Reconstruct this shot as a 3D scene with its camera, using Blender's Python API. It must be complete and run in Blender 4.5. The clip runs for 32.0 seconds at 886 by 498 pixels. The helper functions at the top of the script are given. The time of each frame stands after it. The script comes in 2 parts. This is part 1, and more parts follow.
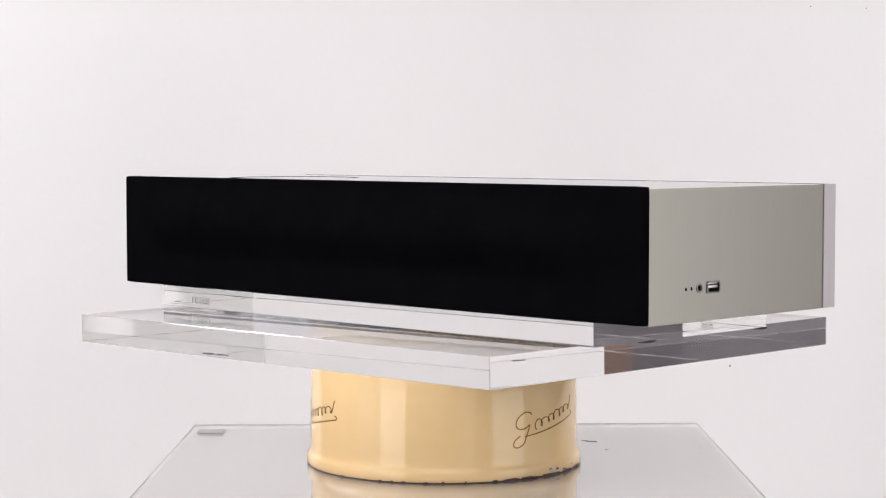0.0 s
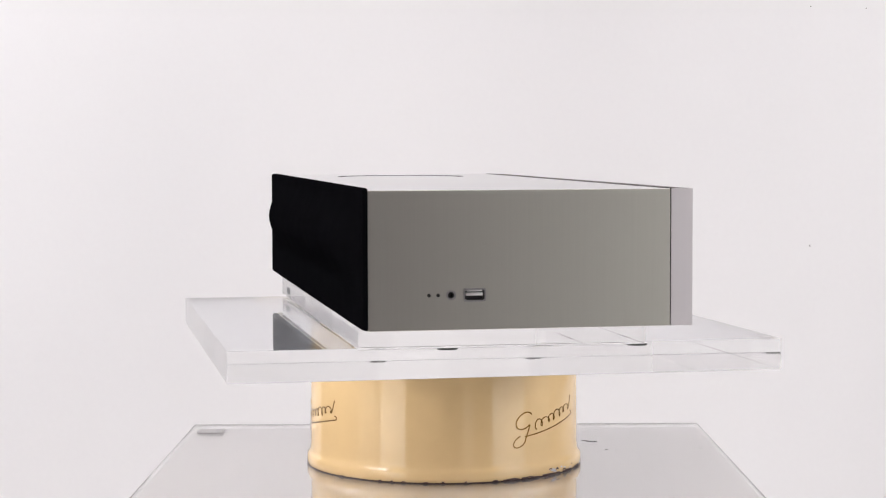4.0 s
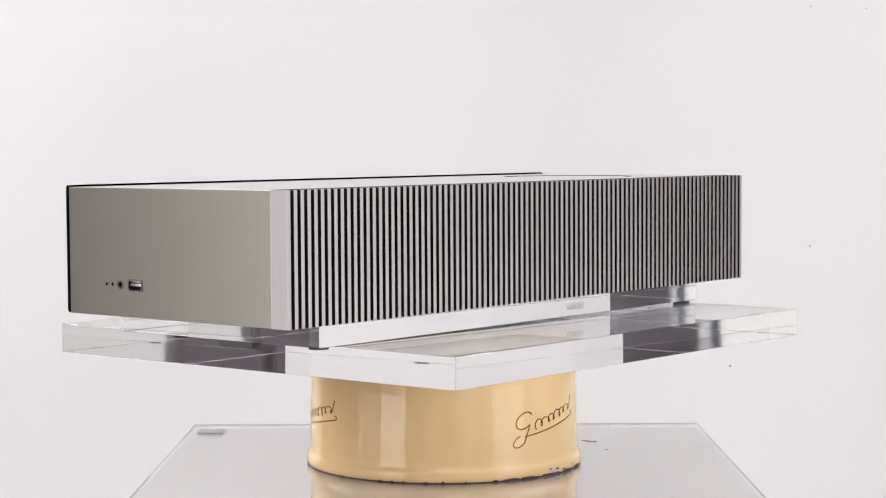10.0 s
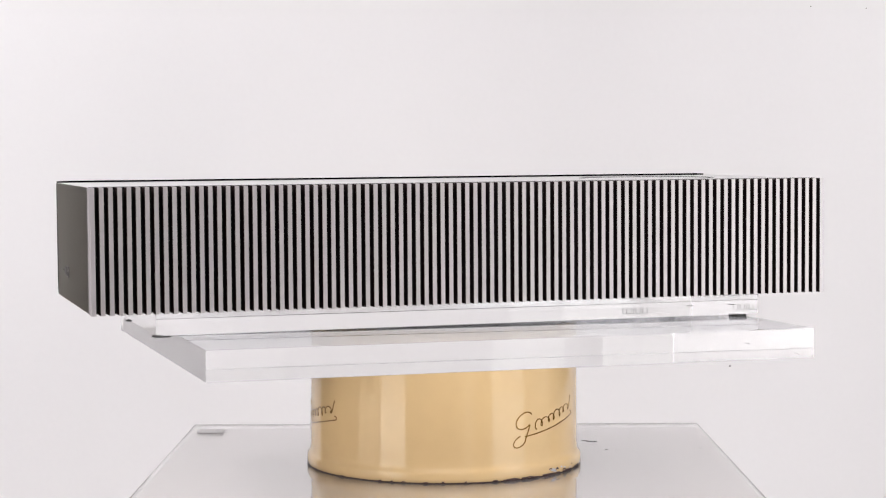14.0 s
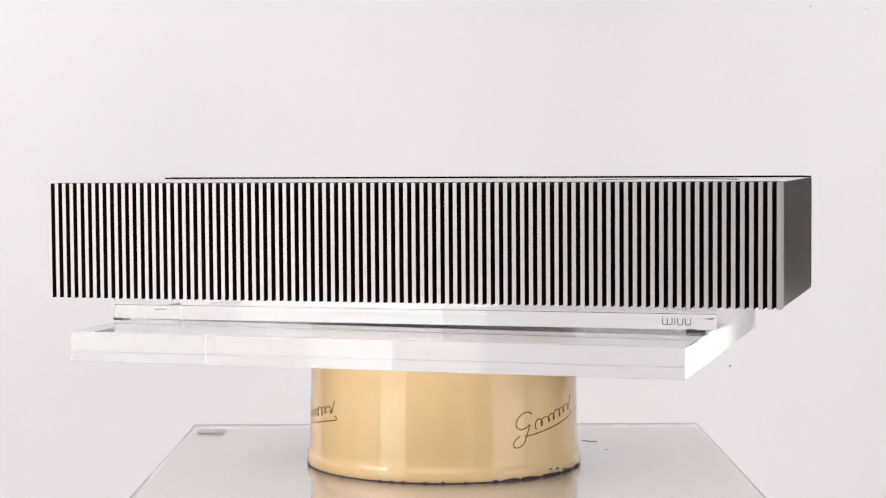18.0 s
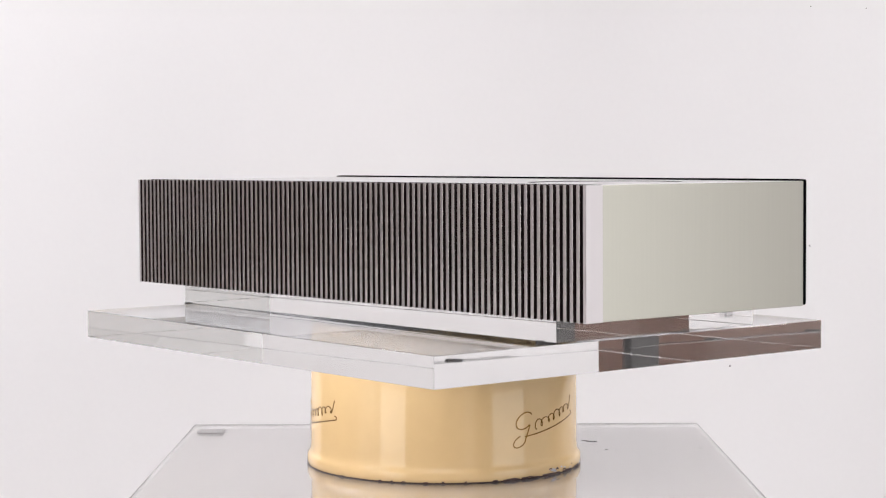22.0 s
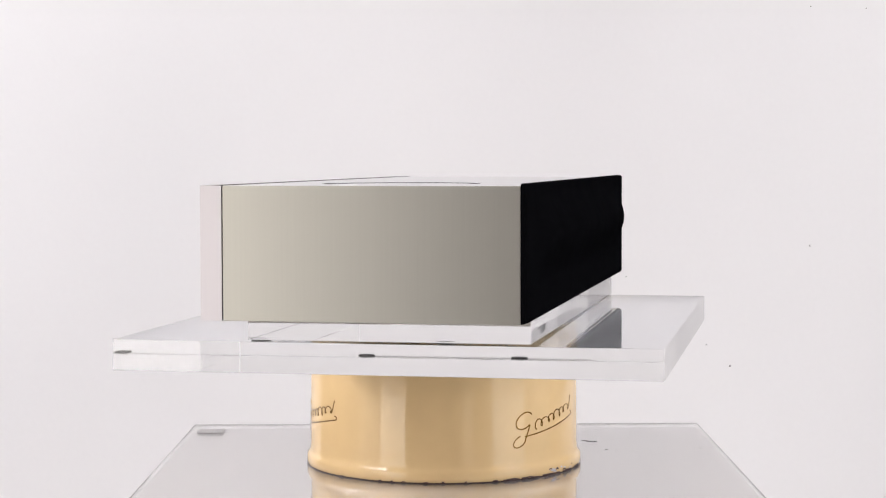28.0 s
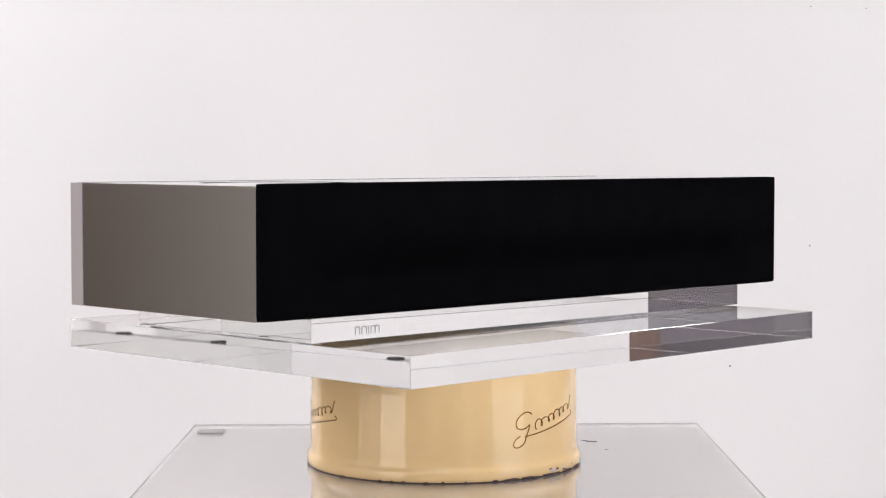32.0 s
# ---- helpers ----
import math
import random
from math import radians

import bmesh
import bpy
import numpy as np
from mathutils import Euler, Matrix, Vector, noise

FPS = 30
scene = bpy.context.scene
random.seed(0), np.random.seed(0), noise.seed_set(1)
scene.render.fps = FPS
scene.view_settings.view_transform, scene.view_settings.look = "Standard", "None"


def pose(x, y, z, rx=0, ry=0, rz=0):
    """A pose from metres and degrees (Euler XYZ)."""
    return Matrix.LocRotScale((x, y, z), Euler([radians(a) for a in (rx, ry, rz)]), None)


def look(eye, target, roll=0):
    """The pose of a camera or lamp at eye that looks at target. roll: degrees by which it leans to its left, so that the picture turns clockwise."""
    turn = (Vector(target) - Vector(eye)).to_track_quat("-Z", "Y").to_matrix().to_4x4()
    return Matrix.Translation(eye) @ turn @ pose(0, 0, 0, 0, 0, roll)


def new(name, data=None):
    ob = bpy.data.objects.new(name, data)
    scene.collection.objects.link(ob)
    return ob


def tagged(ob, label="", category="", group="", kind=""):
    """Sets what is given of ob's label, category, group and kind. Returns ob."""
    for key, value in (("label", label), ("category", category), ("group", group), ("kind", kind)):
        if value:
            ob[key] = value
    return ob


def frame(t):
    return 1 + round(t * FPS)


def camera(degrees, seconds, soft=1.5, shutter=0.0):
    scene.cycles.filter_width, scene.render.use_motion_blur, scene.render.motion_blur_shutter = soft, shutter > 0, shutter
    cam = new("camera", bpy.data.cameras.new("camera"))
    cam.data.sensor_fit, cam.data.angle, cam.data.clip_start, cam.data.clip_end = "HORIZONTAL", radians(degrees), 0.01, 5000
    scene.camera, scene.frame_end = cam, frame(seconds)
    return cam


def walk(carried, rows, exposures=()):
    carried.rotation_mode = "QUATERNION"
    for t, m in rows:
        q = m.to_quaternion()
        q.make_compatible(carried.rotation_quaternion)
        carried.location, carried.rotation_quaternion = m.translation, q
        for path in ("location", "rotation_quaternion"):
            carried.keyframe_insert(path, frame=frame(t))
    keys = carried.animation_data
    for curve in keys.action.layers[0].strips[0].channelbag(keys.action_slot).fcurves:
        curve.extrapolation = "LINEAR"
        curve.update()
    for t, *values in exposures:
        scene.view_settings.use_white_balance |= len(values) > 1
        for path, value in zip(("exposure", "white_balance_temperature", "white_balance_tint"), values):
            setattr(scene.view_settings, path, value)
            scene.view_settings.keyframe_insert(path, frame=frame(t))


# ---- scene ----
# ---------------------------------------------------------------- camera
Z0 = 1.048            # height of the underside of the audio unit
EYE = Vector((-0.00148, -1.64163, Z0 + 0.12617))
DOWN = 0.0534
STILL = look(EYE, EYE + Vector((0, math.cos(DOWN), -math.sin(DOWN))), -0.18)
cam = camera(26.617, 32.0, soft=1.25)
walk(cam, [(0.0, STILL), (32.0, STILL)])

# turn of the plate: seconds, degrees about the vertical
TURN = [(0, -44.98), (2, -61.95), (6, -96.02), (7, -104.22), (9, -120.83), (11, -137.5), (13, -153.93),
        (17, -188.18), (19, -205.26), (21, -222.45), (23, -239.24), (25, -256.24), (28, -281.58),
        (30, -298.76), (32, -315.47)]

# ---------------------------------------------------------------- light
world = bpy.data.worlds.new("room_air")
scene.world = world
world.use_nodes = True
world.node_tree.nodes["Background"].inputs[0].default_value = (0.02, 0.02, 0.022, 1)
scene.view_settings.exposure = 0.0
scene.cycles.max_bounces, scene.cycles.glossy_bounces, scene.cycles.transmission_bounces = 16, 12, 14   # light runs far inside the acrylic


def softbox_lamp(name, az, dist, height, width, tall, power, color):
    """A studio softbox's light: az in degrees from the camera's side of the plinth."""
    a = radians(az)
    eye = Vector((dist * math.sin(a), -dist * math.cos(a), height))
    data = bpy.data.lights.new(name, "AREA")
    data.shape, data.size, data.size_y = "RECTANGLE", width, tall
    data.energy, data.color = power, color
    ob = new(name, data)
    ob.matrix_world = look(eye, (0, 0.25, height - 0.05))
    return ob, eye


WARM, COOL = (1.0, 0.955, 0.90), (0.99, 0.995, 0.965)
# name, azimuth, distance, height, width, tall, watts, colour
BOXES = {"left_main": (-42.5, 1.85, 1.08, 0.70, 1.3, 9.7, WARM), "right_main": (55.0, 1.85, 1.08, 0.97, 1.3, 9.6, COOL),
         # both boxes below are added fill; the second stands for a lit wall
         "left_fill": (-63.5, 1.95, 1.30, 0.86, 2.1, 5.4, WARM), "right_fill": (84.5, 1.95, 1.35, 1.12, 2.1, 3.7, (1.0, 0.965, 0.955))}
LAMPS = {key: softbox_lamp("softbox_light", *values) for key, values in BOXES.items()}
# the third panel is unseen fill added over the camera to lift the tin
for k, (x, y, w, l, watts) in enumerate(((-1.85, 0.0, 0.7, 2.3, 77), (1.85, 0.0, 0.7, 2.3, 55), (0.0, -2.0, 1.6, 0.7, 27))):
    data = bpy.data.lights.new("ceiling_light_%d" % (k + 1), "AREA")
    data.shape, data.size, data.size_y = "RECTANGLE", w, l
    data.energy, data.color = watts, (0.992, 0.982, 0.985)
    new("ceiling_lamp_%d" % (k + 1), data).matrix_world = pose(x, y, 2.615)


# ---------------------------------------------------------------- materials
def mat(name, color, rough=0.5, metal=0.0, spread=0.0, scale=20.0, bump=0.0, bump_scale=200.0, rough_spread=0.0, stretch=None, **inputs):
    m = bpy.data.materials.new(name)
    m.use_nodes = True
    nt = m.node_tree
    b = nt.nodes["Principled BSDF"]
    b.inputs["Roughness"].default_value = rough
    b.inputs["Metallic"].default_value = metal
    b.inputs["Base Color"].default_value = (*color, 1)
    for k, v in inputs.items():
        b.inputs[k.replace("_", " ")].default_value = v
    if spread or bump or rough_spread:
        tc = nt.nodes.new("ShaderNodeTexCoord")
        mp = nt.nodes.new("ShaderNodeMapping")
        nt.links.new(tc.outputs["Object"], mp.inputs[0])
        if stretch:
            mp.inputs["Scale"].default_value = stretch
        n1 = nt.nodes.new("ShaderNodeTexNoise")
        n1.inputs["Scale"].default_value, n1.inputs["Detail"].default_value = scale, 6
        nt.links.new(mp.outputs[0], n1.inputs["Vector"])
        n2 = nt.nodes.new("ShaderNodeTexNoise")
        n2.inputs["Scale"].default_value, n2.inputs["Detail"].default_value = bump_scale, 3
        nt.links.new(mp.outputs[0], n2.inputs["Vector"])
        mixed = nt.nodes.new("ShaderNodeMath")
        mixed.operation = "MULTIPLY_ADD"
        mixed.inputs[1].default_value = 0.5
        nt.links.new(n2.outputs["Fac"], mixed.inputs[0])
        half = nt.nodes.new("ShaderNodeMath")
        half.operation = "MULTIPLY"
        half.inputs[1].default_value = 0.5
        nt.links.new(n1.outputs["Fac"], half.inputs[0])
        nt.links.new(half.outputs[0], mixed.inputs[2])
        if spread:
            r = nt.nodes.new("ShaderNodeMapRange")
            r.inputs["From Min"].default_value, r.inputs["From Max"].default_value = 0.3, 0.7
            r.inputs["To Min"].default_value, r.inputs["To Max"].default_value = 1 - spread, 1 + spread
            nt.links.new(mixed.outputs[0], r.inputs[0])
            mul = nt.nodes.new("ShaderNodeVectorMath")
            mul.operation = "SCALE"
            mul.inputs[0].default_value = color
            nt.links.new(r.outputs[0], mul.inputs["Scale"])
            nt.links.new(mul.outputs[0], b.inputs["Base Color"])
        if rough_spread:
            r = nt.nodes.new("ShaderNodeMapRange")
            r.inputs["From Min"].default_value, r.inputs["From Max"].default_value = 0.3, 0.7
            r.inputs["To Min"].default_value, r.inputs["To Max"].default_value = max(rough - rough_spread, 0.01), rough + rough_spread
            nt.links.new(mixed.outputs[0], r.inputs[0])
            nt.links.new(r.outputs[0], b.inputs["Roughness"])
        if bump:
            bp = nt.nodes.new("ShaderNodeBump")
            bp.inputs["Distance"].default_value = bump
            nt.links.new(n2.outputs["Fac"], bp.inputs["Height"])
            nt.links.new(bp.outputs[0], b.inputs["Normal"])
    return m


def brushed(name, color, rough, aniso, stretch, matt=0.0):
    """Brushed aluminium, the grain running upright on the sides; matt: the share of a bead-blasted, dull layer."""
    m = mat(name, color, rough, 1.0, 0.018, 1.0, 0.0, 3.0, 0.010, stretch=stretch)
    nt = m.node_tree
    b = nt.nodes["Principled BSDF"]
    tg = nt.nodes.new("ShaderNodeTangent")
    tg.direction_type, tg.axis = "RADIAL", "Z"
    g = nt.nodes.new("ShaderNodeBsdfAnisotropic")
    g.distribution = "BECKMANN"
    g.inputs["Anisotropy"].default_value = aniso
    for link in list(nt.links):
        if link.to_node == b and link.to_socket.name in ("Base Color", "Roughness"):
            nt.links.new(link.from_socket, g.inputs["Color" if link.to_socket.name == "Base Color" else "Roughness"])
    nt.links.new(tg.outputs[0], g.inputs["Tangent"])
    out = nt.nodes["Material Output"]
    nt.links.new(g.outputs[0], out.inputs["Surface"])
    if matt:
        dull = nt.nodes.new("ShaderNodeBsdfDiffuse")
        for link in list(nt.links):
            if link.to_node == g and link.to_socket.name == "Color":
                nt.links.new(link.from_socket, dull.inputs["Color"])
        both = nt.nodes.new("ShaderNodeMixShader")
        both.inputs[0].default_value = matt
        nt.links.new(g.outputs[0], both.inputs[1])
        nt.links.new(dull.outputs[0], both.inputs[2])
        nt.links.new(both.outputs[0], out.inputs["Surface"])
    nt.nodes.remove(b)
    return m


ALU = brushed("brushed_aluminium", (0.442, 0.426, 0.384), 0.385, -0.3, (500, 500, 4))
ALU_TOP = mat("pale_satin_aluminium_top", (0.79, 0.78, 0.79), 0.28, 1.0, 0.012, 6, 0.0, 300, 0.005)
FIN_SIDE = mat("near_black_groove_side", (0.019, 0.0115, 0.0115), 0.7, 0.0, 0.15, 60, Specular_IOR_Level=0.05)
ALU_FIN = brushed("anodised_aluminium", (0.62, 0.58, 0.583), 0.48, 0.0, (40, 40, 10), 0.06)
ALU_END = brushed("anodised_end_fin", (0.57, 0.535, 0.552), 0.40, -0.1, (300, 300, 6), 0.42)
BLACK = mat("black_grille_cloth", (0.0030, 0.0030, 0.0037), 0.7, 0.0, 0.3, 40, 0.0003, 2600, Specular_IOR_Level=0.0)
PLATE_RECESS_BLACK = mat("black_plate_and_recess_shade", (0.010, 0.007, 0.007), 0.7, 0.0, 0.2, 30, Specular_IOR_Level=0.2)
CLEAR = mat("clear_acrylic", (0.985, 0.985, 0.985), 0.0, 0.0, IOR=1.49, Transmission_Weight=1.0)
CLEAR_EDGE = mat("clear_acrylic_sawn_edge", (0.985, 0.985, 0.985), 0.02, 0.0, IOR=1.49, Transmission_Weight=1.0)
ENGRAVED = mat("frosted_engraving", (0.20, 0.20, 0.21), 0.6, 0.0, 0.1, 300)
RUBBER = mat("dark_grey_rubber", (0.03, 0.03, 0.03), 0.7, 0.0, 0.2, 200)
STEEL = mat("dull_socket_steel", (0.30, 0.29, 0.29), 0.38, 1.0, 0.06, 300)
CHROME = mat("bright_contact_metal", (0.78, 0.76, 0.76), 0.34, 1.0, 0.03, 200)
SOCKET = mat("socket_black", (0.012, 0.01, 0.01), 0.35, 0.0, 0.1, 200)
CREAM = mat("cream_enamel", (0.605, 0.419, 0.214), 0.6, 0.0, 0.03, 14, 0.0, 70, Specular_IOR_Level=0.0, Coat_Weight=1.0, Coat_Roughness=0.05, Coat_IOR=1.52)
DISC = mat("pale_grey_metal", (0.72, 0.70, 0.69), 0.5, 0.0, 0.08, 40)
GOLD = mat("gold_foil_print", (0.20, 0.105, 0.022), 0.3, 1.0, 0.2, 300)
CHIP = mat("bare_dark_metal", (0.06, 0.032, 0.032), 0.6, 0.3, 0.4, 400)
CHIP_BLUE = mat("blue_grey_primer", (0.34, 0.35, 0.40), 0.6, 0.0, 0.3, 400)
LAMINATE = mat("grey_plinth_laminate", (0.262, 0.237, 0.232), 0.35, 0.0, 0.05, 8, 0.0, 60)
WALL_WHITE = mat("white_wall_paint", (0.83, 0.815, 0.83), 0.85, 0.0, 0.01, 1.3, 0.0, 120)
WALL_GREY = mat("pale_grey_wall_paint", (0.50, 0.49, 0.50), 0.85, 0.0, 0.04, 2)
CURTAIN = mat("black_curtain_cloth", (0.022, 0.02, 0.021), 0.9, 0.0, 0.2, 30)
WALL_WEST = mat("deep_mauve_wall_paint", (0.086, 0.073, 0.088), 0.85, 0.0, 0.05, 2, 0.0006, 90)
WALL_DARK = mat("dim_mauve_wall_paint", (0.105, 0.088, 0.102), 0.85, 0.0, 0.05, 2, 0.0006, 90)
CEILING = mat("white_ceiling_paint", (0.7, 0.7, 0.7), 0.9, 0.0, 0.03, 2)
FLOOR = mat("grey_floor_covering", (0.50, 0.47, 0.46), 0.6, 0.0, 0.08, 5, 0.0005, 150)
WOOD = mat("brown_wood", (0.105, 0.050, 0.033), 0.6, 0.0, 0.25, 3, 0.0005, 60, stretch=(8, 8, 1))
NAVY = mat("navy_softbox_fabric", (0.02, 0.03, 0.07), 0.8, 0.0, 0.15, 100)
GREY_FABRIC = mat("grey_fabric", (0.17, 0.165, 0.165), 0.8, 0.0, 0.05, 100)
SPECK = mat("dark_speck", (0.05, 0.04, 0.045), 0.8, 0.0, 0.3, 500)
SMUDGE = mat("grey_smear", (0.36, 0.345, 0.345), 0.5, 0.0, 0.15, 90)


# ---------------------------------------------------------------- mesh helpers
def smooth(me, limit=35):
    for p in me.polygons:
        p.use_smooth = True
    me.set_sharp_from_angle(angle=radians(limit))


def part(name, bm, material, parent=None, label="", rounded=True, limit=35):
    """Links a bmesh as one mesh object, under parent if there is one."""
    bmesh.ops.recalc_face_normals(bm, faces=bm.faces)
    me = bpy.data.meshes.new(name)
    bm.to_mesh(me)
    bm.free()
    me.materials.append(material)
    if rounded:
        smooth(me, limit)
    ob = new(name, me)
    if parent:
        ob.parent = parent
    if label:
        ob["label"] = label
    return ob


def slab(x0, x1, y0, y1, z0, z1, bevel=0.0, segments=2, edges="all"):
    bm = bmesh.new()
    bmesh.ops.create_cube(bm, size=1)
    for v in bm.verts:
        v.co = Vector((x0 if v.co.x < 0 else x1, y0 if v.co.y < 0 else y1, z0 if v.co.z < 0 else z1))
    if bevel:
        pick = list(bm.edges)
        if edges == "front":
            pick = [e for e in bm.edges if all(abs(v.co.y - y0) < 1e-6 for v in e.verts)]
        bmesh.ops.bevel(bm, geom=pick, offset=bevel, segments=segments, affect="EDGES", profile=0.5)
    return bm


def disc(cx, cy, z0, z1, r, n=32, bevel=0.0, axis="z"):
    bm = bmesh.new()
    bmesh.ops.create_cone(bm, cap_ends=True, segments=n, radius1=r, radius2=r, depth=z1 - z0)
    if bevel:
        bmesh.ops.bevel(bm, geom=[e for e in bm.edges if abs(e.verts[0].co.z - e.verts[1].co.z) < 1e-6], offset=bevel, segments=2, affect="EDGES")
    if axis == "x":
        bmesh.ops.rotate(bm, verts=bm.verts, matrix=Matrix.Rotation(radians(90), 3, "Y"))
        bmesh.ops.translate(bm, verts=bm.verts, vec=((z0 + z1) / 2, cx, cy))
    else:
        bmesh.ops.translate(bm, verts=bm.verts, vec=(cx, cy, (z0 + z1) / 2))
    return bm


def lathe(profile, n=128):
    """A body of revolution about z from (radius, height) pairs, closed at both ends."""
    bm = bmesh.new()
    rings = [[bm.verts.new((r * math.cos(2 * math.pi * i / n), r * math.sin(2 * math.pi * i / n), z)) for i in range(n)] for r, z in profile]
    for a, b in zip(rings, rings[1:]):
        for i in range(n):
            bm.faces.new((a[i], a[(i + 1) % n], b[(i + 1) % n], b[i]))
    bm.faces.new(rings[0])
    bm.faces.new(rings[-1])
    return bm


def ribbon(points, half, normals, lift):
    """A thin raised stroke through points, standing lift off a surface with those normals."""
    bm = bmesh.new()
    rows = []
    for i, p in enumerate(points):
        p = Vector(p)
        along = Vector(points[min(i + 1, len(points) - 1)]) - Vector(points[max(i - 1, 0)])
        nrm = Vector(normals[i])
        side = along.cross(nrm).normalized() * half
        rows.append([bm.verts.new(q) for q in (p - side - nrm * lift, p - side * 0.8 + nrm * lift, p + side * 0.8 + nrm * lift, p + side - nrm * lift)])
    for a, b in zip(rows, rows[1:]):
        for j in range(4):
            bm.faces.new((a[j], a[(j + 1) % 4], b[(j + 1) % 4], b[j]))
    bm.faces.new(rows[0])
    bm.faces.new(rows[-1])
    return bm


def fleck(x, y, z, rx, ry, h, seed):
    """A small ragged flake lying flat."""
    rnd = random.Random(seed)
    bm = bmesh.new()
    n = 9
    lo, hi = [], []
    for i in range(n):
        a = 2 * math.pi * i / n
        k = rnd.uniform(0.55, 1.0)
        lo.append(bm.verts.new((x + rx * k * math.cos(a), y + ry * k * math.sin(a), z)))
        hi.append(bm.verts.new((x + rx * k * 0.8 * math.cos(a), y + ry * k * 0.8 * math.sin(a), z + h)))
    for i in range(n):
        bm.faces.new((lo[i], lo[(i + 1) % n], hi[(i + 1) % n], hi[i]))
    bm.faces.new(hi)
    bm.faces.new(lo)
    return bm


# blue-grey tint put in to dim the tin's cream light coming through the plate
CLEAR_UNDER = mat("clear_acrylic_tinted_underside", (0.42, 0.45, 0.52), 0.02, 0.0, IOR=1.49, Transmission_Weight=1.0)


def edge_faces(ob, under=False):
    """Gives the upright faces of an acrylic block their faintly uneven sawn and polished surface."""
    ob.data.materials.append(CLEAR_EDGE)
    for p in ob.data.polygons:
        if abs(p.normal.z) < 0.5:
            p.material_index = 1
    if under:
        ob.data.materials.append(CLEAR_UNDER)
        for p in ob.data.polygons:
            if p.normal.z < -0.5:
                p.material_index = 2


def thing(name, label, category, m=None, group=""):
    ob = new(name)
    ob.empty_display_size = 0.05
    if m is not None:
        ob.matrix_world = m
    return tagged(ob, label, category, group)


# ---------------------------------------------------------------- the room
RX, RY0, RY1, RZ, TH = 2.4, -3.7, 2.6, 2.7, 0.12
tagged(part("floor", slab(-RX - TH, RX + TH, RY0 - TH, RY1 + TH, -0.1, 0.0), FLOOR), "grey floor covering of the studio room", "floor", kind="structure")
tagged(part("ceiling", slab(-RX - TH, RX + TH, RY0 - TH, RY1 + TH, RZ, RZ + 0.1), CEILING), "plain white painted ceiling", "ceiling", kind="structure")
tagged(part("wall_north", slab(-RX - TH, RX + TH, RY1, RY1 + TH, 0, RZ), CURTAIN), "wall hung with black cloth behind the backdrop", "wall", kind="structure")
tagged(part("wall_south", slab(-RX - TH, RX + TH, RY0 - TH, RY0, 0, RZ), WALL_DARK), "dim mauve-grey painted wall", "wall", kind="structure")
tagged(part("wall_west_1", slab(-RX - TH, -RX, RY0, -0.62, 0, RZ), WALL_WHITE), "white painted wall", "wall", kind="structure")
tagged(part("wall_west_2", slab(-RX - TH, -RX, -0.62, RY1, 0, RZ), WALL_WEST), "dim mauve-grey painted wall", "wall", kind="structure")
tagged(part("wall_east", slab(RX, RX + TH, RY0, RY1, 0, RZ), WALL_GREY), "pale grey painted wall", "wall", kind="structure")
BACK_Y = 1.20
backdrop = tagged(part("backdrop", slab(-1.90, 2.395, BACK_Y, BACK_Y + 0.03, 0.0, 2.5, 0.003), WALL_WHITE, limit=12), "plain white painted backdrop board with a few specks", "backdrop", kind="structure")

# ---------------------------------------------------------------- plinth with its acrylic cover sheet
PX0, PX1, PY0, PY1, PTOP = -0.250, 0.252, -0.285, 0.2175, 0.900
plinth = thing("plinth", "grey laminate display plinth under a clear acrylic sheet", "plinth")
part("body", slab(PX0 + 0.002, PX1 - 0.002, PY0 + 0.002, PY1 - 0.015, 0.0, PTOP - 0.0105, 0.0015), LAMINATE, plinth, limit=12)
sheet = part("top_sheet", slab(PX0, PX1, PY0, PY1, PTOP - 0.010, PTOP, 0.0004, 1), CLEAR, plinth, "clear acrylic cover sheet", rounded=False)
sheet.visible_shadow = False

# ---------------------------------------------------------------- cream tin drum
TIN_X = -0.0012
TIN_H = 0.1037
GAP = 0.0003          # play under the plate
tin = thing("tin_drum", "cream enamelled tin drum with gold script, chipped rim", "tin", pose(TIN_X, 0, PTOP))
R_TOP, R_LOW = 0.1165, 0.1172


def tin_radius(z):
    return R_LOW + (R_TOP - R_LOW) * (z - 0.02) / (TIN_H - 0.02)


tin_profile = [(0.1172, 0.0008), (0.1198, 0.0008), (0.1203, 0.0018), (0.1206, 0.0040), (0.1205, 0.0072), (0.1202, 0.0086), (0.1197, 0.0097), (0.1190, 0.0107), (0.1183, 0.0119),
               (0.1178, 0.0135), (0.1175, 0.0157), (0.1173, 0.0182), (R_LOW, 0.0215), (R_TOP, TIN_H - 0.0012), (R_TOP - 0.0008, TIN_H), (0.1135, TIN_H), (0.1135, TIN_H - 0.004)]
part("shell", lathe(tin_profile, 160), CREAM, tin)
# unseen disc added so the plate above shows grey rather than cream
part("tin_top_disc", disc(0, 0, TIN_H - 0.004, TIN_H - 0.0002, 0.1130, 96), DISC, tin, "unseen pale grey disc closing the tin's top")
part("bottom_rim", lathe([(0.112, 0.0), (0.1198, 0.0), (0.1201, 0.0002), (0.1201, 0.0008), (0.112, 0.0008)], 160), CHIP, tin, "worn dark bare metal rim")


def on_tin(az, z, r=0.0):
    a = radians(az)
    q = tin_radius(z) + r if z > 0.022 else 0.1205 + r
    return (q * math.sin(a), -q * math.cos(a), z), (math.sin(a), -math.cos(a), 0)


def tin_stroke(name, pairs, half, parent, material=GOLD):
    pts, nrm = zip(*[on_tin(a, z) for a, z in pairs])
    return part(name, ribbon(pts, half, nrm, 0.00025), material, parent)


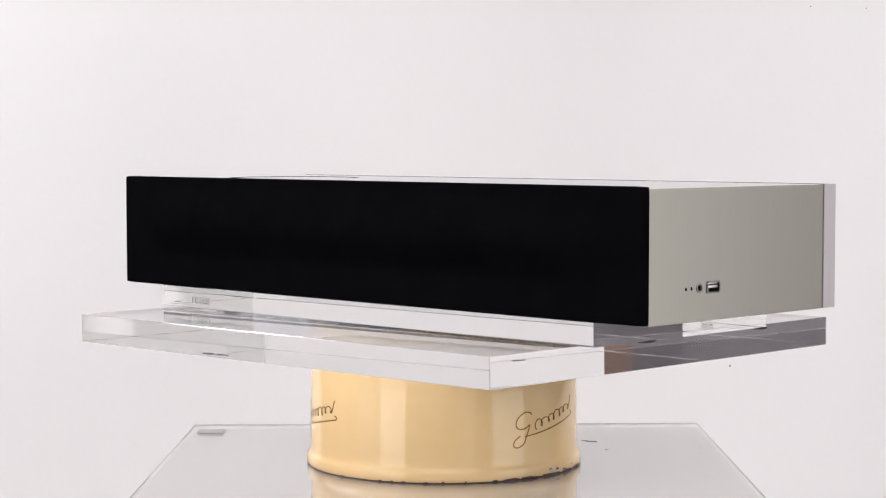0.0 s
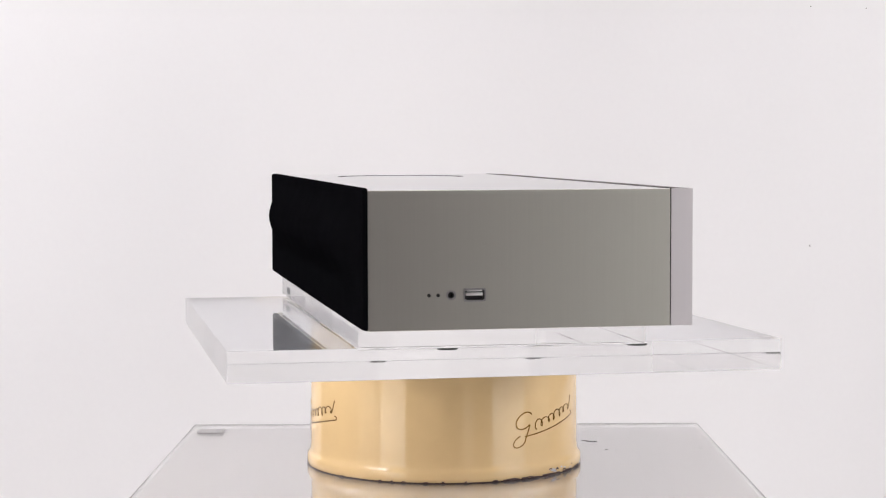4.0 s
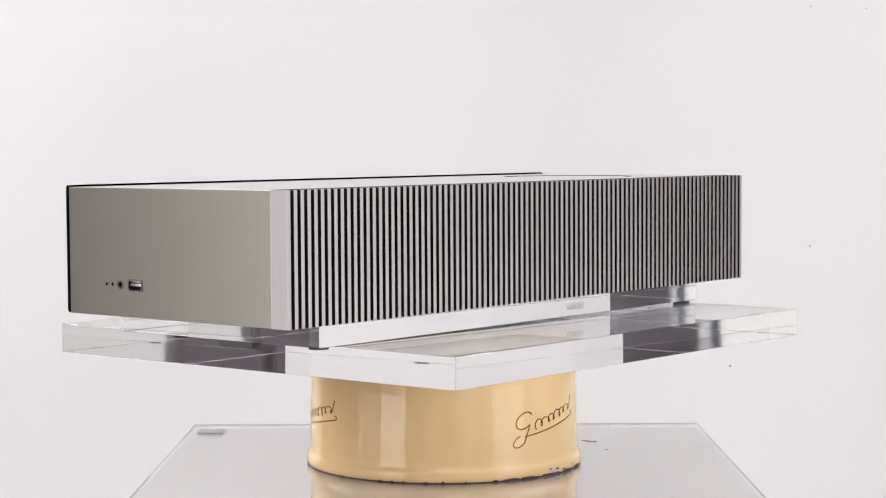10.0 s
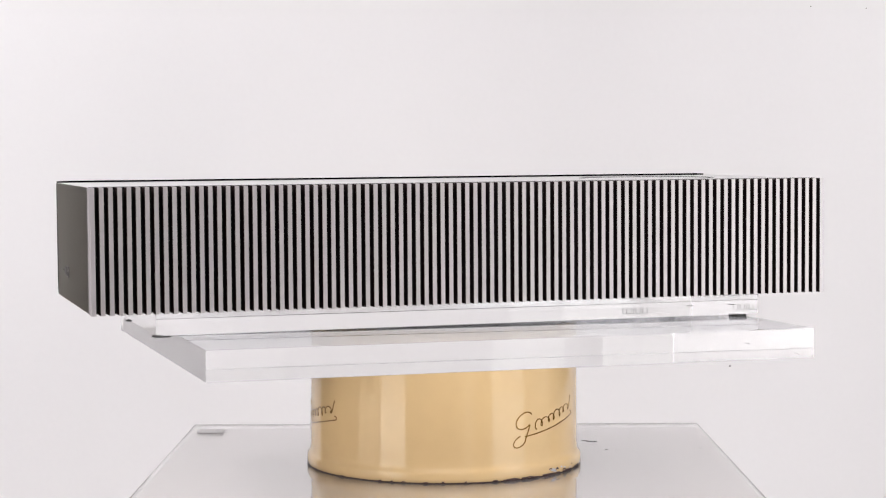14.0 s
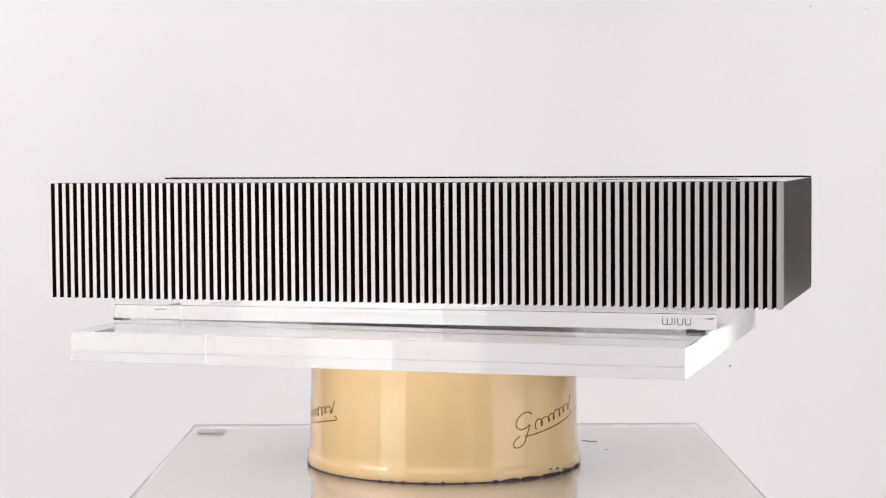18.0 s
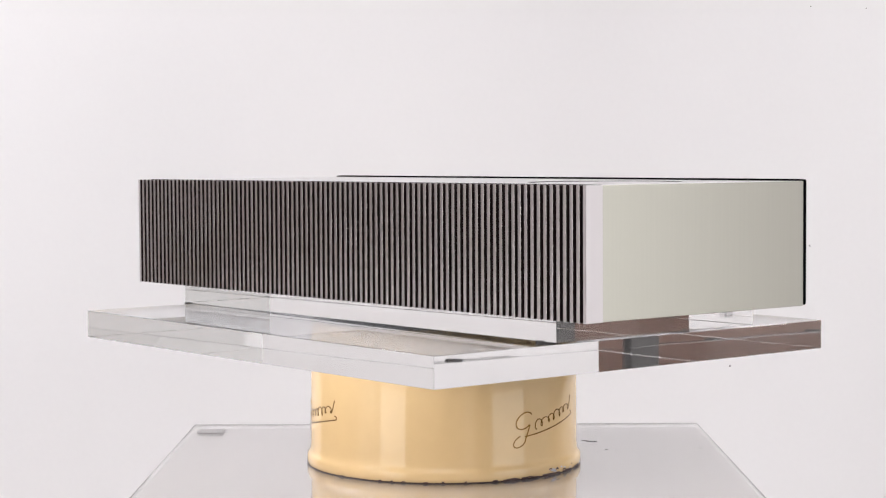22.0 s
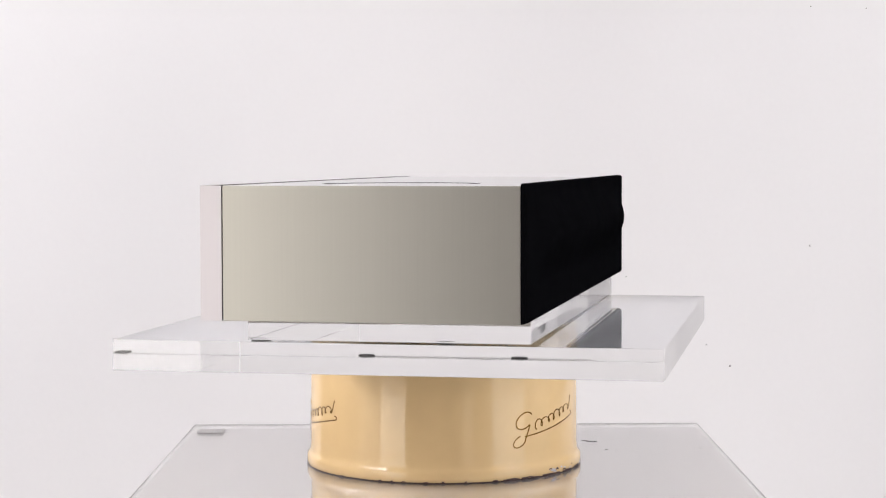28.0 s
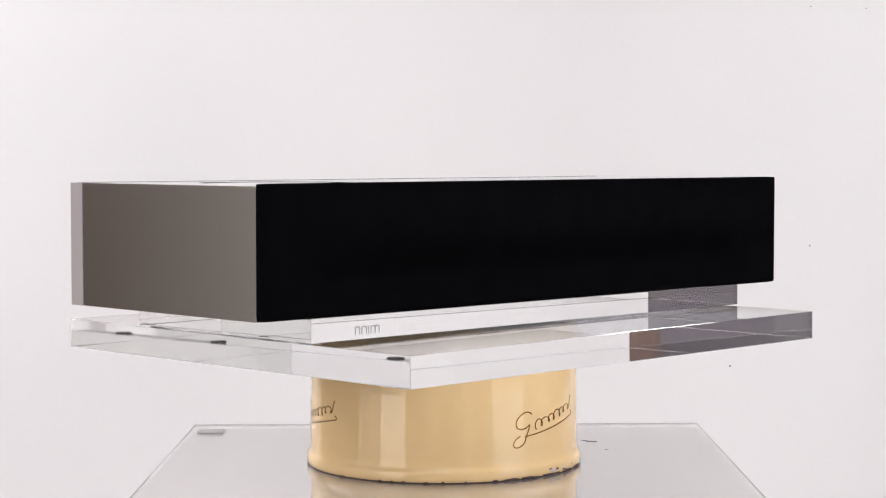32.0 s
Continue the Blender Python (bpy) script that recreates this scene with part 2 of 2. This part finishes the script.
def emblem(shift, lift, rise):
    """Gold scroll emblem: an open bowl, a run of looped waves, a rising underline with a hook, and a tail loop."""
    def arc(cx, cz, rx, rz, a0, a1, lean, n=26):
        turns = [radians(a0 + (a1 - a0) * k / n) for k in range(n + 1)]
        return [(shift + cx + rx * math.cos(a) + lean * math.sin(a), lift + cz + rz * math.sin(a)) for a in turns]
    bowl = arc(34.9, 0.0478, 3.9, 0.0070, 40, 330, 1.4)
    tail = [(shift + 38.1 - 2.6 * u, lift + 0.0452 - 0.0125 * u) for u in [k / 8 for k in range(1, 9)]]
    loop = arc(32.5, 0.0306, 2.7, 0.0048, 10, -250, 1.3)
    tin_stroke("emblem_bowl", bowl, 0.00062, tin)
    tin_stroke("emblem_tail", tail + loop, 0.00055, tin)
    wave = []
    for i in range(150):
        u = i / 149
        a = u * 39.5 + 2.4
        wave.append((shift + 40.3 + 24.9 * u + 1.25 * math.sin(a) + 0.35 * math.sin(a * 0.5), lift + 0.0431 + (rise + 0.0004) * u + (0.0032 + 0.0006 * math.sin(a * 0.31)) * math.cos(a)))
    tin_stroke("emblem_wave", wave, 0.0005, tin)
    under = [(shift + 35.0 + 32.4 * u, lift + 0.0346 + rise * u ** 1.25) for u in [i / 24 for i in range(25)]]
    hook = [(shift + 67.4 + 1.5 * math.sin(b), lift + 0.0363 + rise - 0.0017 * math.cos(b)) for b in [radians(i * 18) for i in range(1, 11)]]
    tin_stroke("emblem_underline", under + hook, 0.00055, tin)
    tin_stroke("emblem_riser", [(shift + 65.6 + 2.0 * u, lift + 0.0409 + rise + 0.0105 * u) for u in [i / 8 for i in range(9)]], 0.0005, tin)


for turn, lift, rise in ((0, 0.0006, 0.0112), (-119.5, 0.0014, 0.0100), (120, 0.001, 0.011)):
    emblem(turn, lift, rise)

# chips and scratches of the tin
for i, (az, z, w, h) in enumerate([(24, 0.102, 1.0, 0.0022), (35.3, 0.1026, 0.7, 0.0026), (-32.0, 0.1032, 0.9, 0.0013), (-26.5, 0.1032, 0.9, 0.0013)]):
    tin_stroke("paint_chip", [(az - w, z), (az, z - h * 0.3), (az + w, z)], h * 0.5, tin, CHIP)
for i in range(30):
    rnd = random.Random(40 + i)
    az = rnd.uniform(-88, 88) if i < 14 else rnd.uniform(24, 74)
    w = rnd.uniform(0.3, 1.1) if i < 14 else rnd.uniform(1.0, 3.0)
    z = rnd.uniform(0.0006, 0.0014)
    tin_stroke("paint_chip", [(az - w, z), (az - w * 0.3, z + rnd.uniform(0, 0.0005)), (az + w * 0.4, z + rnd.uniform(0, 0.0006)), (az + w, z)], rnd.uniform(0.0003, 0.0008), tin, CHIP)
for i in range(12):
    rnd = random.Random(80 + i)
    az = rnd.uniform(46, 70)
    w = rnd.uniform(0.4, 1.3)
    z = rnd.uniform(0.0024, 0.0052)
    tin_stroke("paint_chip", [(az - w, z), (az, z + 0.0006), (az + w, z)], rnd.uniform(0.0003, 0.0008), tin, CHIP_BLUE if i % 3 else CHIP)

# ---------------------------------------------------------------- turning acrylic plate
PLATE_Z = PTOP + TIN_H + GAP
PLATE_H = 1.02794 - PLATE_Z
plate = part("turning_plate", slab(-0.2460, 0.2532, -0.2118, 0.2132, 0.0, PLATE_H, 0.0002, 1), CLEAR, rounded=False)
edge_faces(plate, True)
tagged(plate, "thick clear acrylic plate turning on the cream tin", "plate")
plate.visible_shadow = False

# ---------------------------------------------------------------- audio unit
unit = thing("audio_unit", "black-fronted brushed aluminium audio unit with finned back on clear base", "audio unit")
CX, HW = 0.00798, 0.314
XL, XR = CX - HW, CX + HW
FOOT = 0.0013
LEAN = 0.0043         # the unit sits a touch lower at its socket end
BASE_TOP = -PLATE_Z - PLATE_H + Z0       # from the plate's top to the case
ZC = BASE_TOP                            # underside of the case, above the plate's top
H = 0.0996
YF, YG, YJ, YB = -0.1213, -0.1170, 0.1030, 0.1198

base = part("clear_base", slab(CX - 0.262, CX + 0.262, -0.1163, 0.1005, FOOT, ZC - 0.0003, 0.0002, 1), CLEAR, unit, "clear acrylic base block", rounded=False)
base.visible_shadow = False
edge_faces(base)
for fx, sunk in ((-0.2365, 0.00015), (0.2650, 0.0010)):   # one end's feet are sunk deeper so dark contact spots show through the plate
    for fy in (-0.0495, 0.0955):
        part("foot", disc(fx, fy, -sunk, FOOT - LEAN * fx, 0.0076, 32), RUBBER, unit, "dark rubber foot")

# case with the well of the volume dial
CH = H - 0.0009                          # the case stays a little below the grille
case_bm = slab(XL + 0.0004, XR - 0.0004, YG, YJ, ZC, ZC + CH, 0.0004, 2)
case = part("case", case_bm, ALU, unit, "brushed aluminium case")
DX, DY, DR = -0.1952, -0.006, 0.0615
PZ = ZC + 0.0247                         # height of the row of sockets
USB_Y, JACK_Y, PIN_Y = -0.0408, -0.0577, (-0.0736, -0.0670)


def joined(*shapes):
    """One bmesh out of several."""
    bm = bmesh.new()
    for shape in shapes:
        me = bpy.data.meshes.new("shape")
        shape.to_mesh(me)
        shape.free()
        bm.from_mesh(me)
        bpy.data.meshes.remove(me)
    return bm


well = part("dial_well", joined(disc(DX, DY, ZC + CH - 0.006, ZC + CH + 0.01, DR, 96),
                                slab(XR - 0.007, XR + 0.01, USB_Y - 0.0078, USB_Y + 0.0078, PZ - 0.0045, PZ + 0.0045),
                                disc(JACK_Y, PZ, XR - 0.007, XR + 0.01, 0.0034, 32, axis="x"),
                                *[disc(y, PZ, XR - 0.003, XR + 0.01, 0.0013, 20, axis="x") for y in PIN_Y]), PLATE_RECESS_BLACK)
cut = case.modifiers.new("well", "BOOLEAN")
cut.operation, cut.object, cut.solver = "DIFFERENCE", well, "EXACT"
dg = bpy.context.evaluated_depsgraph_get()
cut_mesh = bpy.data.meshes.new_from_object(case.evaluated_get(dg))
case.modifiers.clear()
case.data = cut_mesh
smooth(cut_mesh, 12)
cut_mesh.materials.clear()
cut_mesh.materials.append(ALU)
# upward faces take a paler aluminium colour than the sides
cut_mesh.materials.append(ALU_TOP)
cut_mesh.materials.append(PLATE_RECESS_BLACK)
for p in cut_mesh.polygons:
    # the dial gap's shade is put in as black; socket holes are black too
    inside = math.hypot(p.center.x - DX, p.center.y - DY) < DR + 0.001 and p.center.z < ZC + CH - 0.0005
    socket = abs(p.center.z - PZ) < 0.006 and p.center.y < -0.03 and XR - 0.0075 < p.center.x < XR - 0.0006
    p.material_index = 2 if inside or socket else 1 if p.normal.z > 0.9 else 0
bpy.data.objects.remove(well)
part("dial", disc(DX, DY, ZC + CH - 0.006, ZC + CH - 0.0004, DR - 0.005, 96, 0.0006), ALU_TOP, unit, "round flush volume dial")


# front grille with its swelling wave
def grille():
    nx, nz = 96, 40
    bm = bmesh.new()
    t = YG - YF
    r = 0.0022

    def swell(u, v):
        x = (u - 0.5) * 2 * HW
        end = min(1.0, (HW - abs(x)) / 0.085)
        end = end * end * (3 - 2 * end)
        w = (v - 0.60) / 0.37
        return 0.0108 * end * (math.cos(math.pi * w / 2) ** 2 if abs(w) < 1 else 0.0)

    grid = []
    for j in range(nz + 1):
        row = []
        for i in range(nx + 1):
            u, v = i / nx, j / nz
            x = XL + r + (2 * HW - 2 * r) * u
            z = ZC + 0.0002 + r + (H + 0.0005 - 2 * r) * v
            row.append(bm.verts.new((x, YF - swell(u, v), z)))
        grid.append(row)
    for j in range(nz):
        for i in range(nx):
            bm.faces.new((grid[j][i], grid[j][i + 1], grid[j + 1][i + 1], grid[j + 1][i]))
    # rounded border running back to the case
    border = grid[0] + [row[-1] for row in grid[1:]] + grid[-1][-2::-1] + [row[0] for row in grid[-2:0:-1]]
    rings = [border]
    for depth, out in ((r * 0.3, r * 0.7), (r, r), (t, r)):
        ring = []
        for v in border:
            dx = out if v.co.x > XR - r - 1e-6 else (-out if v.co.x < XL + r + 1e-6 else 0)
            dz = out if v.co.z > ZC + H - r + 1e-4 else (-out if v.co.z < ZC + r + 3e-4 else 0)
            if dx and dz:
                dx, dz = dx * 0.82, dz * 0.82
            ring.append(bm.verts.new((v.co.x + dx, YF + depth, v.co.z + dz)))
        rings.append(ring)
    n = len(border)
    for a, b in zip(rings, rings[1:]):
        for i in range(n):
            bm.faces.new((a[i], a[(i + 1) % n], b[(i + 1) % n], b[i]))
    bm.faces.new(rings[-1])
    return bm


part("front_grille", grille(), BLACK, unit, "black cloth speaker grille with a swelling wave")

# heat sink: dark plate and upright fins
heatsink = part("heat_sink", slab(XL + 0.0008, XR - 0.0008, YJ + 0.0004, YJ + 0.003, ZC + 0.0006, ZC + H - 0.0006), PLATE_RECESS_BLACK, unit, "black plate behind the fins")
PITCH, GROOVE, FIRST = 0.007023, 0.0034, XR - 0.0051
fin_half = (PITCH - GROOVE) / 2


def fin_mesh(name, bright):
    """One upright fin: silver edge, dark groove sides; bright: the sign of x of an outer side that is silver too."""
    bm = slab(-fin_half, fin_half, YJ + 0.0006, YB, ZC, ZC + CH)
    for v in bm.verts:
        if v.co.y > YB - 0.001:
            v.co.y -= (v.co.x + fin_half) * 0.02     # slight slant added to steer what the fin edge reflects
    tip = [e for e in bm.edges if all(v.co.y > YB - 0.001 for v in e.verts) and abs(e.verts[0].co.x - e.verts[1].co.x) < 1e-6]
    bmesh.ops.bevel(bm, geom=tip, offset=0.0003, segments=2, affect="EDGES", profile=0.5)
    me = bpy.data.meshes.new(name)
    bm.to_mesh(me)
    bm.free()
    me.materials.append(ALU_END if bright else ALU_FIN)
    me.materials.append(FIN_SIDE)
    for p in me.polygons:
        # groove sides take the near-black colour, the edge stays silver
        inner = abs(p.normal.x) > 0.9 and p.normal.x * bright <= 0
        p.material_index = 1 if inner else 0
    smooth(me, 12)
    return me


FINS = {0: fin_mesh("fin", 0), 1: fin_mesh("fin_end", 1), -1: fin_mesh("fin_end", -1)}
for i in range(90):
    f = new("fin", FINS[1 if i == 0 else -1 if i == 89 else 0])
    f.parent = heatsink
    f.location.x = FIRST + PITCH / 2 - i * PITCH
    if i in (0, 89):
        f["label"] = "silver anodised end fin"

# sockets on the end of the case
def frame_ring(y0, y1, z0, z1, w, x0, x1):
    bm = bmesh.new()
    loops = []
    for x, k in ((x0, 0.0), (x1, 0.0), (x1, w), (x0, w)):
        a, b, c, d = y0 + k, y1 - k, z0 + k, z1 - k
        s = min(0.0012, (b - a) * 0.1)
        loops.append([bm.verts.new((x, *q)) for q in ((a + s, c), (b - s, c), (b, c + s), (b, d - s), (b - s, d), (a + s, d), (a, d - s), (a, c + s))])
    for p, q in zip(loops, loops[1:] + loops[:1]):
        for i in range(8):
            bm.faces.new((p[i], p[(i + 1) % 8], q[(i + 1) % 8], q[i]))
    return bm


usb = part("usb_socket", frame_ring(USB_Y - 0.0080, USB_Y + 0.0080, PZ - 0.0047, PZ + 0.0047, 0.0010, XR - 0.0065, XR + 0.0004), STEEL, unit, "dull steel usb socket")
part("tongue", slab(XR - 0.006, XR - 0.0006, USB_Y - 0.0060, USB_Y + 0.0060, PZ - 0.0006, PZ + 0.0014, 0.0002), CHROME, usb, "bright contact tongue")
part("contact_strip", slab(XR - 0.006, XR - 0.0003, USB_Y - 0.0056, USB_Y + 0.0056, PZ + 0.0024, PZ + 0.0034, 0.0002), CHROME, usb, "bright metal spring strip")
part("socket_back", slab(XR - 0.0068, XR - 0.0063, USB_Y - 0.0070, USB_Y + 0.0070, PZ - 0.0040, PZ + 0.0040), SOCKET, usb, "black socket back")


def ring_x(cy, cz, r0, r1, x0, x1, n=32):
    bm = bmesh.new()
    loops = [[bm.verts.new((x, cy + r * math.cos(2 * math.pi * i / n), cz + r * math.sin(2 * math.pi * i / n))) for i in range(n)] for x, r in ((x0, r0), (x1, r0), (x1, r1), (x0, r1))]
    for p, q in zip(loops, loops[1:] + loops[:1]):
        for i in range(n):
            bm.faces.new((p[i], p[(i + 1) % n], q[(i + 1) % n], q[i]))
    return bm


jack = part("jack_socket", ring_x(JACK_Y, PZ, 0.0024, 0.0035, XR - 0.006, XR + 0.0003), STEEL, unit, "round jack socket with a dull steel rim")
part("jack_ring", ring_x(JACK_Y, PZ, 0.0018, 0.0023, XR - 0.005, XR - 0.0006), SOCKET, jack, "black inner ring")
part("jack_back", disc(JACK_Y, PZ, XR - 0.0066, XR - 0.006, 0.0023, 24, axis="x"), SOCKET, jack, "black socket back")
for y in PIN_Y:
    part("pin_hole", disc(y, PZ, XR - 0.0029, XR - 0.0012, 0.00115, 20, axis="x"), SOCKET, unit, "tiny dark hole")

# engraved emblem on the base: a row of fine arches and a bar


def engraved(points, half=0.00042):
    n = len(points)
    return part("engraved_stroke", ribbon([(x, -0.11635, z) for x, z in points], half, [(0, -1, 0)] * n, 0.00016), ENGRAVED, unit, "fine frosted stroke of an emblem")


MARK_X, MARK_Z, MARK_H = -0.2100, 0.0052, 0.0058


def arch(x, w):
    bend = [(x + w / 2 - w / 2 * math.cos(a), MARK_Z + MARK_H - 0.0016 + 0.0016 * math.sin(a)) for a in [radians(k * 15) for k in range(13)]]
    engraved([(x, MARK_Z)] + bend + [(x + w, MARK_Z)])


arch(MARK_X, 0.0046)
arch(MARK_X + 0.0068, 0.0046)
engraved([(MARK_X + 0.0138, MARK_Z), (MARK_X + 0.0138, MARK_Z + MARK_H)])
arch(MARK_X + 0.0162, 0.0042)
arch(MARK_X + 0.0204, 0.0042)

for child in unit.children:
    if not child.name.startswith("foot"):
        child.rotation_euler = (0, LEAN, 0)

# ---------------------------------------------------------------- studio softboxes and dim furniture out of the camera's view
for key, (lamp, eye) in LAMPS.items():
    w, h = BOXES[key][3:5]
    pale = key == "right_fill"
    sb = thing("scrim" if pale else "softbox", "unseen tall mid-grey fabric scrim on a slim stand, added in place of a lit wall" if pale else "unseen tall navy fabric studio softbox on a slim stand",
               "scrim" if pale else "softbox", lamp.matrix_world.copy(), "" if pale else "studio softboxes")
    bm = bmesh.new()
    loops = []
    for z, k in ((0.012, 1.03), (0.012, 1.0), (0.05, 0.98), (0.40, 0.22), (0.42, 0.22), (0.012, 1.05)):
        loops.append([bm.verts.new((sx * w * k / 2, sy * h * k / 2, z)) for sx, sy in ((-1, -1), (1, -1), (1, 1), (-1, 1))])
    for p, q in zip(loops[2:], loops[3:]):
        for i in range(4):
            bm.faces.new((p[i], p[(i + 1) % 4], q[(i + 1) % 4], q[i]))
    part("housing", bm, GREY_FABRIC if pale else NAVY, sb, rounded=False)
    bm = disc(0, 0, -eye.z + 0.02, 0.0, 0.016, 16)
    pole = part("stand", bm, CHIP, None)
    pole.parent = sb
    pole.matrix_parent_inverse = Matrix()
    pole.matrix_basis = lamp.matrix_world.inverted() @ Matrix.Translation((eye + (eye - Vector((0, 0.25, eye.z - 0.05))).normalized() * 0.41)[:])
for x, y, w, l in ((-1.85, 0.0, 0.7, 2.3), (1.85, 0.0, 0.7, 2.3), (0.0, -2.0, 1.6, 0.7)):
    cl = thing("ceiling_light", "unseen long white-framed panel light under the ceiling", "ceiling light", pose(x, y, RZ), "panel lights")
    part("housing", slab(-w / 2 - 0.02, w / 2 + 0.02, -l / 2 - 0.03, l / 2 + 0.03, -0.08, 0.0, 0.005), CEILING, cl)
fl = thing("black_flag", "black cloth-covered light-blocking board on a slim stand", "flag board", pose(-0.80, 0.36, 0), "light-blocking boards")
part("board", slab(-0.21, 0.21, -0.005, 0.005, 0.72, 1.36, 0.002), CURTAIN, fl, limit=12)
part("pole", disc(0, 0.0165, 0.02, 1.30, 0.010, 16), CHIP, fl, "dark metal pole")
part("base_plate", disc(0, 0.02, 0.0, 0.02, 0.14, 32, 0.003), CHIP, fl, "round dark metal base plate")
fl = thing("black_flag", "black cloth-covered light-blocking board hung from the ceiling", "flag board", pose(0.73, 0.36, 0), "light-blocking boards")
part("board", slab(-0.21, 0.21, -0.005, 0.005, 1.0, 1.75, 0.002), CURTAIN, fl, limit=12)
part("pole", disc(0, 0.0165, 1.30, RZ - 0.001, 0.010, 16), CHIP, fl, "dark metal pole")
part("ceiling_plate", disc(0, 0.0165, RZ - 0.012, RZ, 0.05, 32, 0.002), CHIP, fl, "round dark metal ceiling plate")
# unseen board added to brighten the acrylic's end face and the case
rb = thing("reflector_board", "unseen plain white reflector board on a slim stand", "reflector", pose(0.62, -1.72, 0, 0, 0, 20))
part("board", slab(-0.12, 0.12, -0.006, 0.006, 0.45, 1.75, 0.002), WALL_WHITE, rb, limit=12)
part("pole", disc(0, -0.0175, 0.02, 1.70, 0.010, 16), CHIP, rb, "dark metal pole")
part("base_plate", disc(0, -0.02, 0.0, 0.02, 0.14, 32, 0.003), CHIP, rb, "round dark metal base plate")
# the second one is unseen, added to darken what case and fins reflect
for x0, x1, y0, y1, tall, finish, text in ((-RX + 0.002, -RX + 0.35, 0.07, 1.18, 1.30, WOOD, "low brown wooden cupboard against a dim wall"),
                                           (RX - 0.35, RX - 0.002, 0.38, 0.74, 2.0, WALL_DARK, "unseen tall dark mauve-grey box added to darken reflections")):
    cb = thing("cupboard", text, "cupboard", pose((x0 + x1) / 2, (y0 + y1) / 2, 0), "cupboards")
    hx, hy = (x1 - x0) / 2, (y1 - y0) / 2
    part("carcass", slab(-hx, hx, -hy, hy, 0.0, tall, 0.004), finish, cb, limit=12)
    sgn = 1 if x0 < 0 else -1
    for k in (0, 1):
        a = -hy + 0.01 + k * hy
        xs = sorted((sgn * hx + sgn * 0.001, sgn * hx + sgn * 0.02))
        part("door", slab(xs[0], xs[1], a, a + hy - 0.02, 0.08, tall - 0.04, 0.004), finish, cb, limit=12)

# ---------------------------------------------------------------- specks
ZT = PTOP
for i, (x, y, rx, ry) in enumerate([(0.1468, 0.0533, 0.0022, 0.0010), (0.1557, 0.0499, 0.0014, 0.0009), (0.2334, 0.0612, 0.0016, 0.0016), (0.1778, 0.1475, 0.0010, 0.0012),
                                    (0.183, -0.0004, 0.0009, 0.0009), (0.177, -0.0584, 0.0014, 0.0007), (0.1369, -0.0549, 0.0010, 0.0009), (-0.1818, 0.0097, 0.0010, 0.0014),
                                    (0.1613, 0.2070, 0.0012, 0.0014), (0.2026, 0.2100, 0.0012, 0.0014), (-0.2194, -0.1186, 0.0010, 0.0010)]):
    tagged(part("grit", fleck(x, y, ZT, rx, ry, 0.0003, i), SPECK), "dark speck of grit lying on the acrylic sheet", "grit", "specks of grit")
thread = [(0.1285 + 0.0135 * u, 0.1060 - 0.008 * u + 0.0022 * math.sin(u * 9.5), ZT + 0.0002) for u in [k / 24 for k in range(25)]]
tagged(part("thread_scrap", ribbon(thread, 0.0006, [(0, 0, 1)] * 25, 0.0002), SPECK), "short dark wavy scrap of thread on the sheet", "thread")
tagged(part("sticker", slab(-0.2405, -0.2155, 0.160, 0.185, ZT, ZT + 0.0005), SMUDGE), "pale grey worn sticker on the acrylic sheet", "sticker")
for i, (x, z, r) in enumerate([(0.5557, 1.0257, 0.0013), (0.4355, 0.8424, 0.0014), (0.3993, 0.8752, 0.0009), (0.2484, 0.9759, 0.0010), (0.2768, 0.9793, 0.0009), (0.5547, 1.3868, 0.0011), (0.6385, 1.3840, 0.0009)]):
    bm = fleck(0, 0, 0, r, r * 1.3, 0.0003, 50 + i)
    bmesh.ops.rotate(bm, verts=bm.verts, matrix=Matrix.Rotation(radians(90), 3, "X"))
    bmesh.ops.translate(bm, verts=bm.verts, vec=(x, BACK_Y, z))
    part("speck", bm, SPECK, backdrop)


# ---------------------------------------------------------------- what moves
def motions():
    walk(plate, [(t, pose(0, 0, PLATE_Z, 0, 0, a + 0.33)) for t, a in TURN])
    walk(unit, [(t, pose(0, 0, PLATE_Z + PLATE_H, 0, 0, a)) for t, a in TURN])


motions()
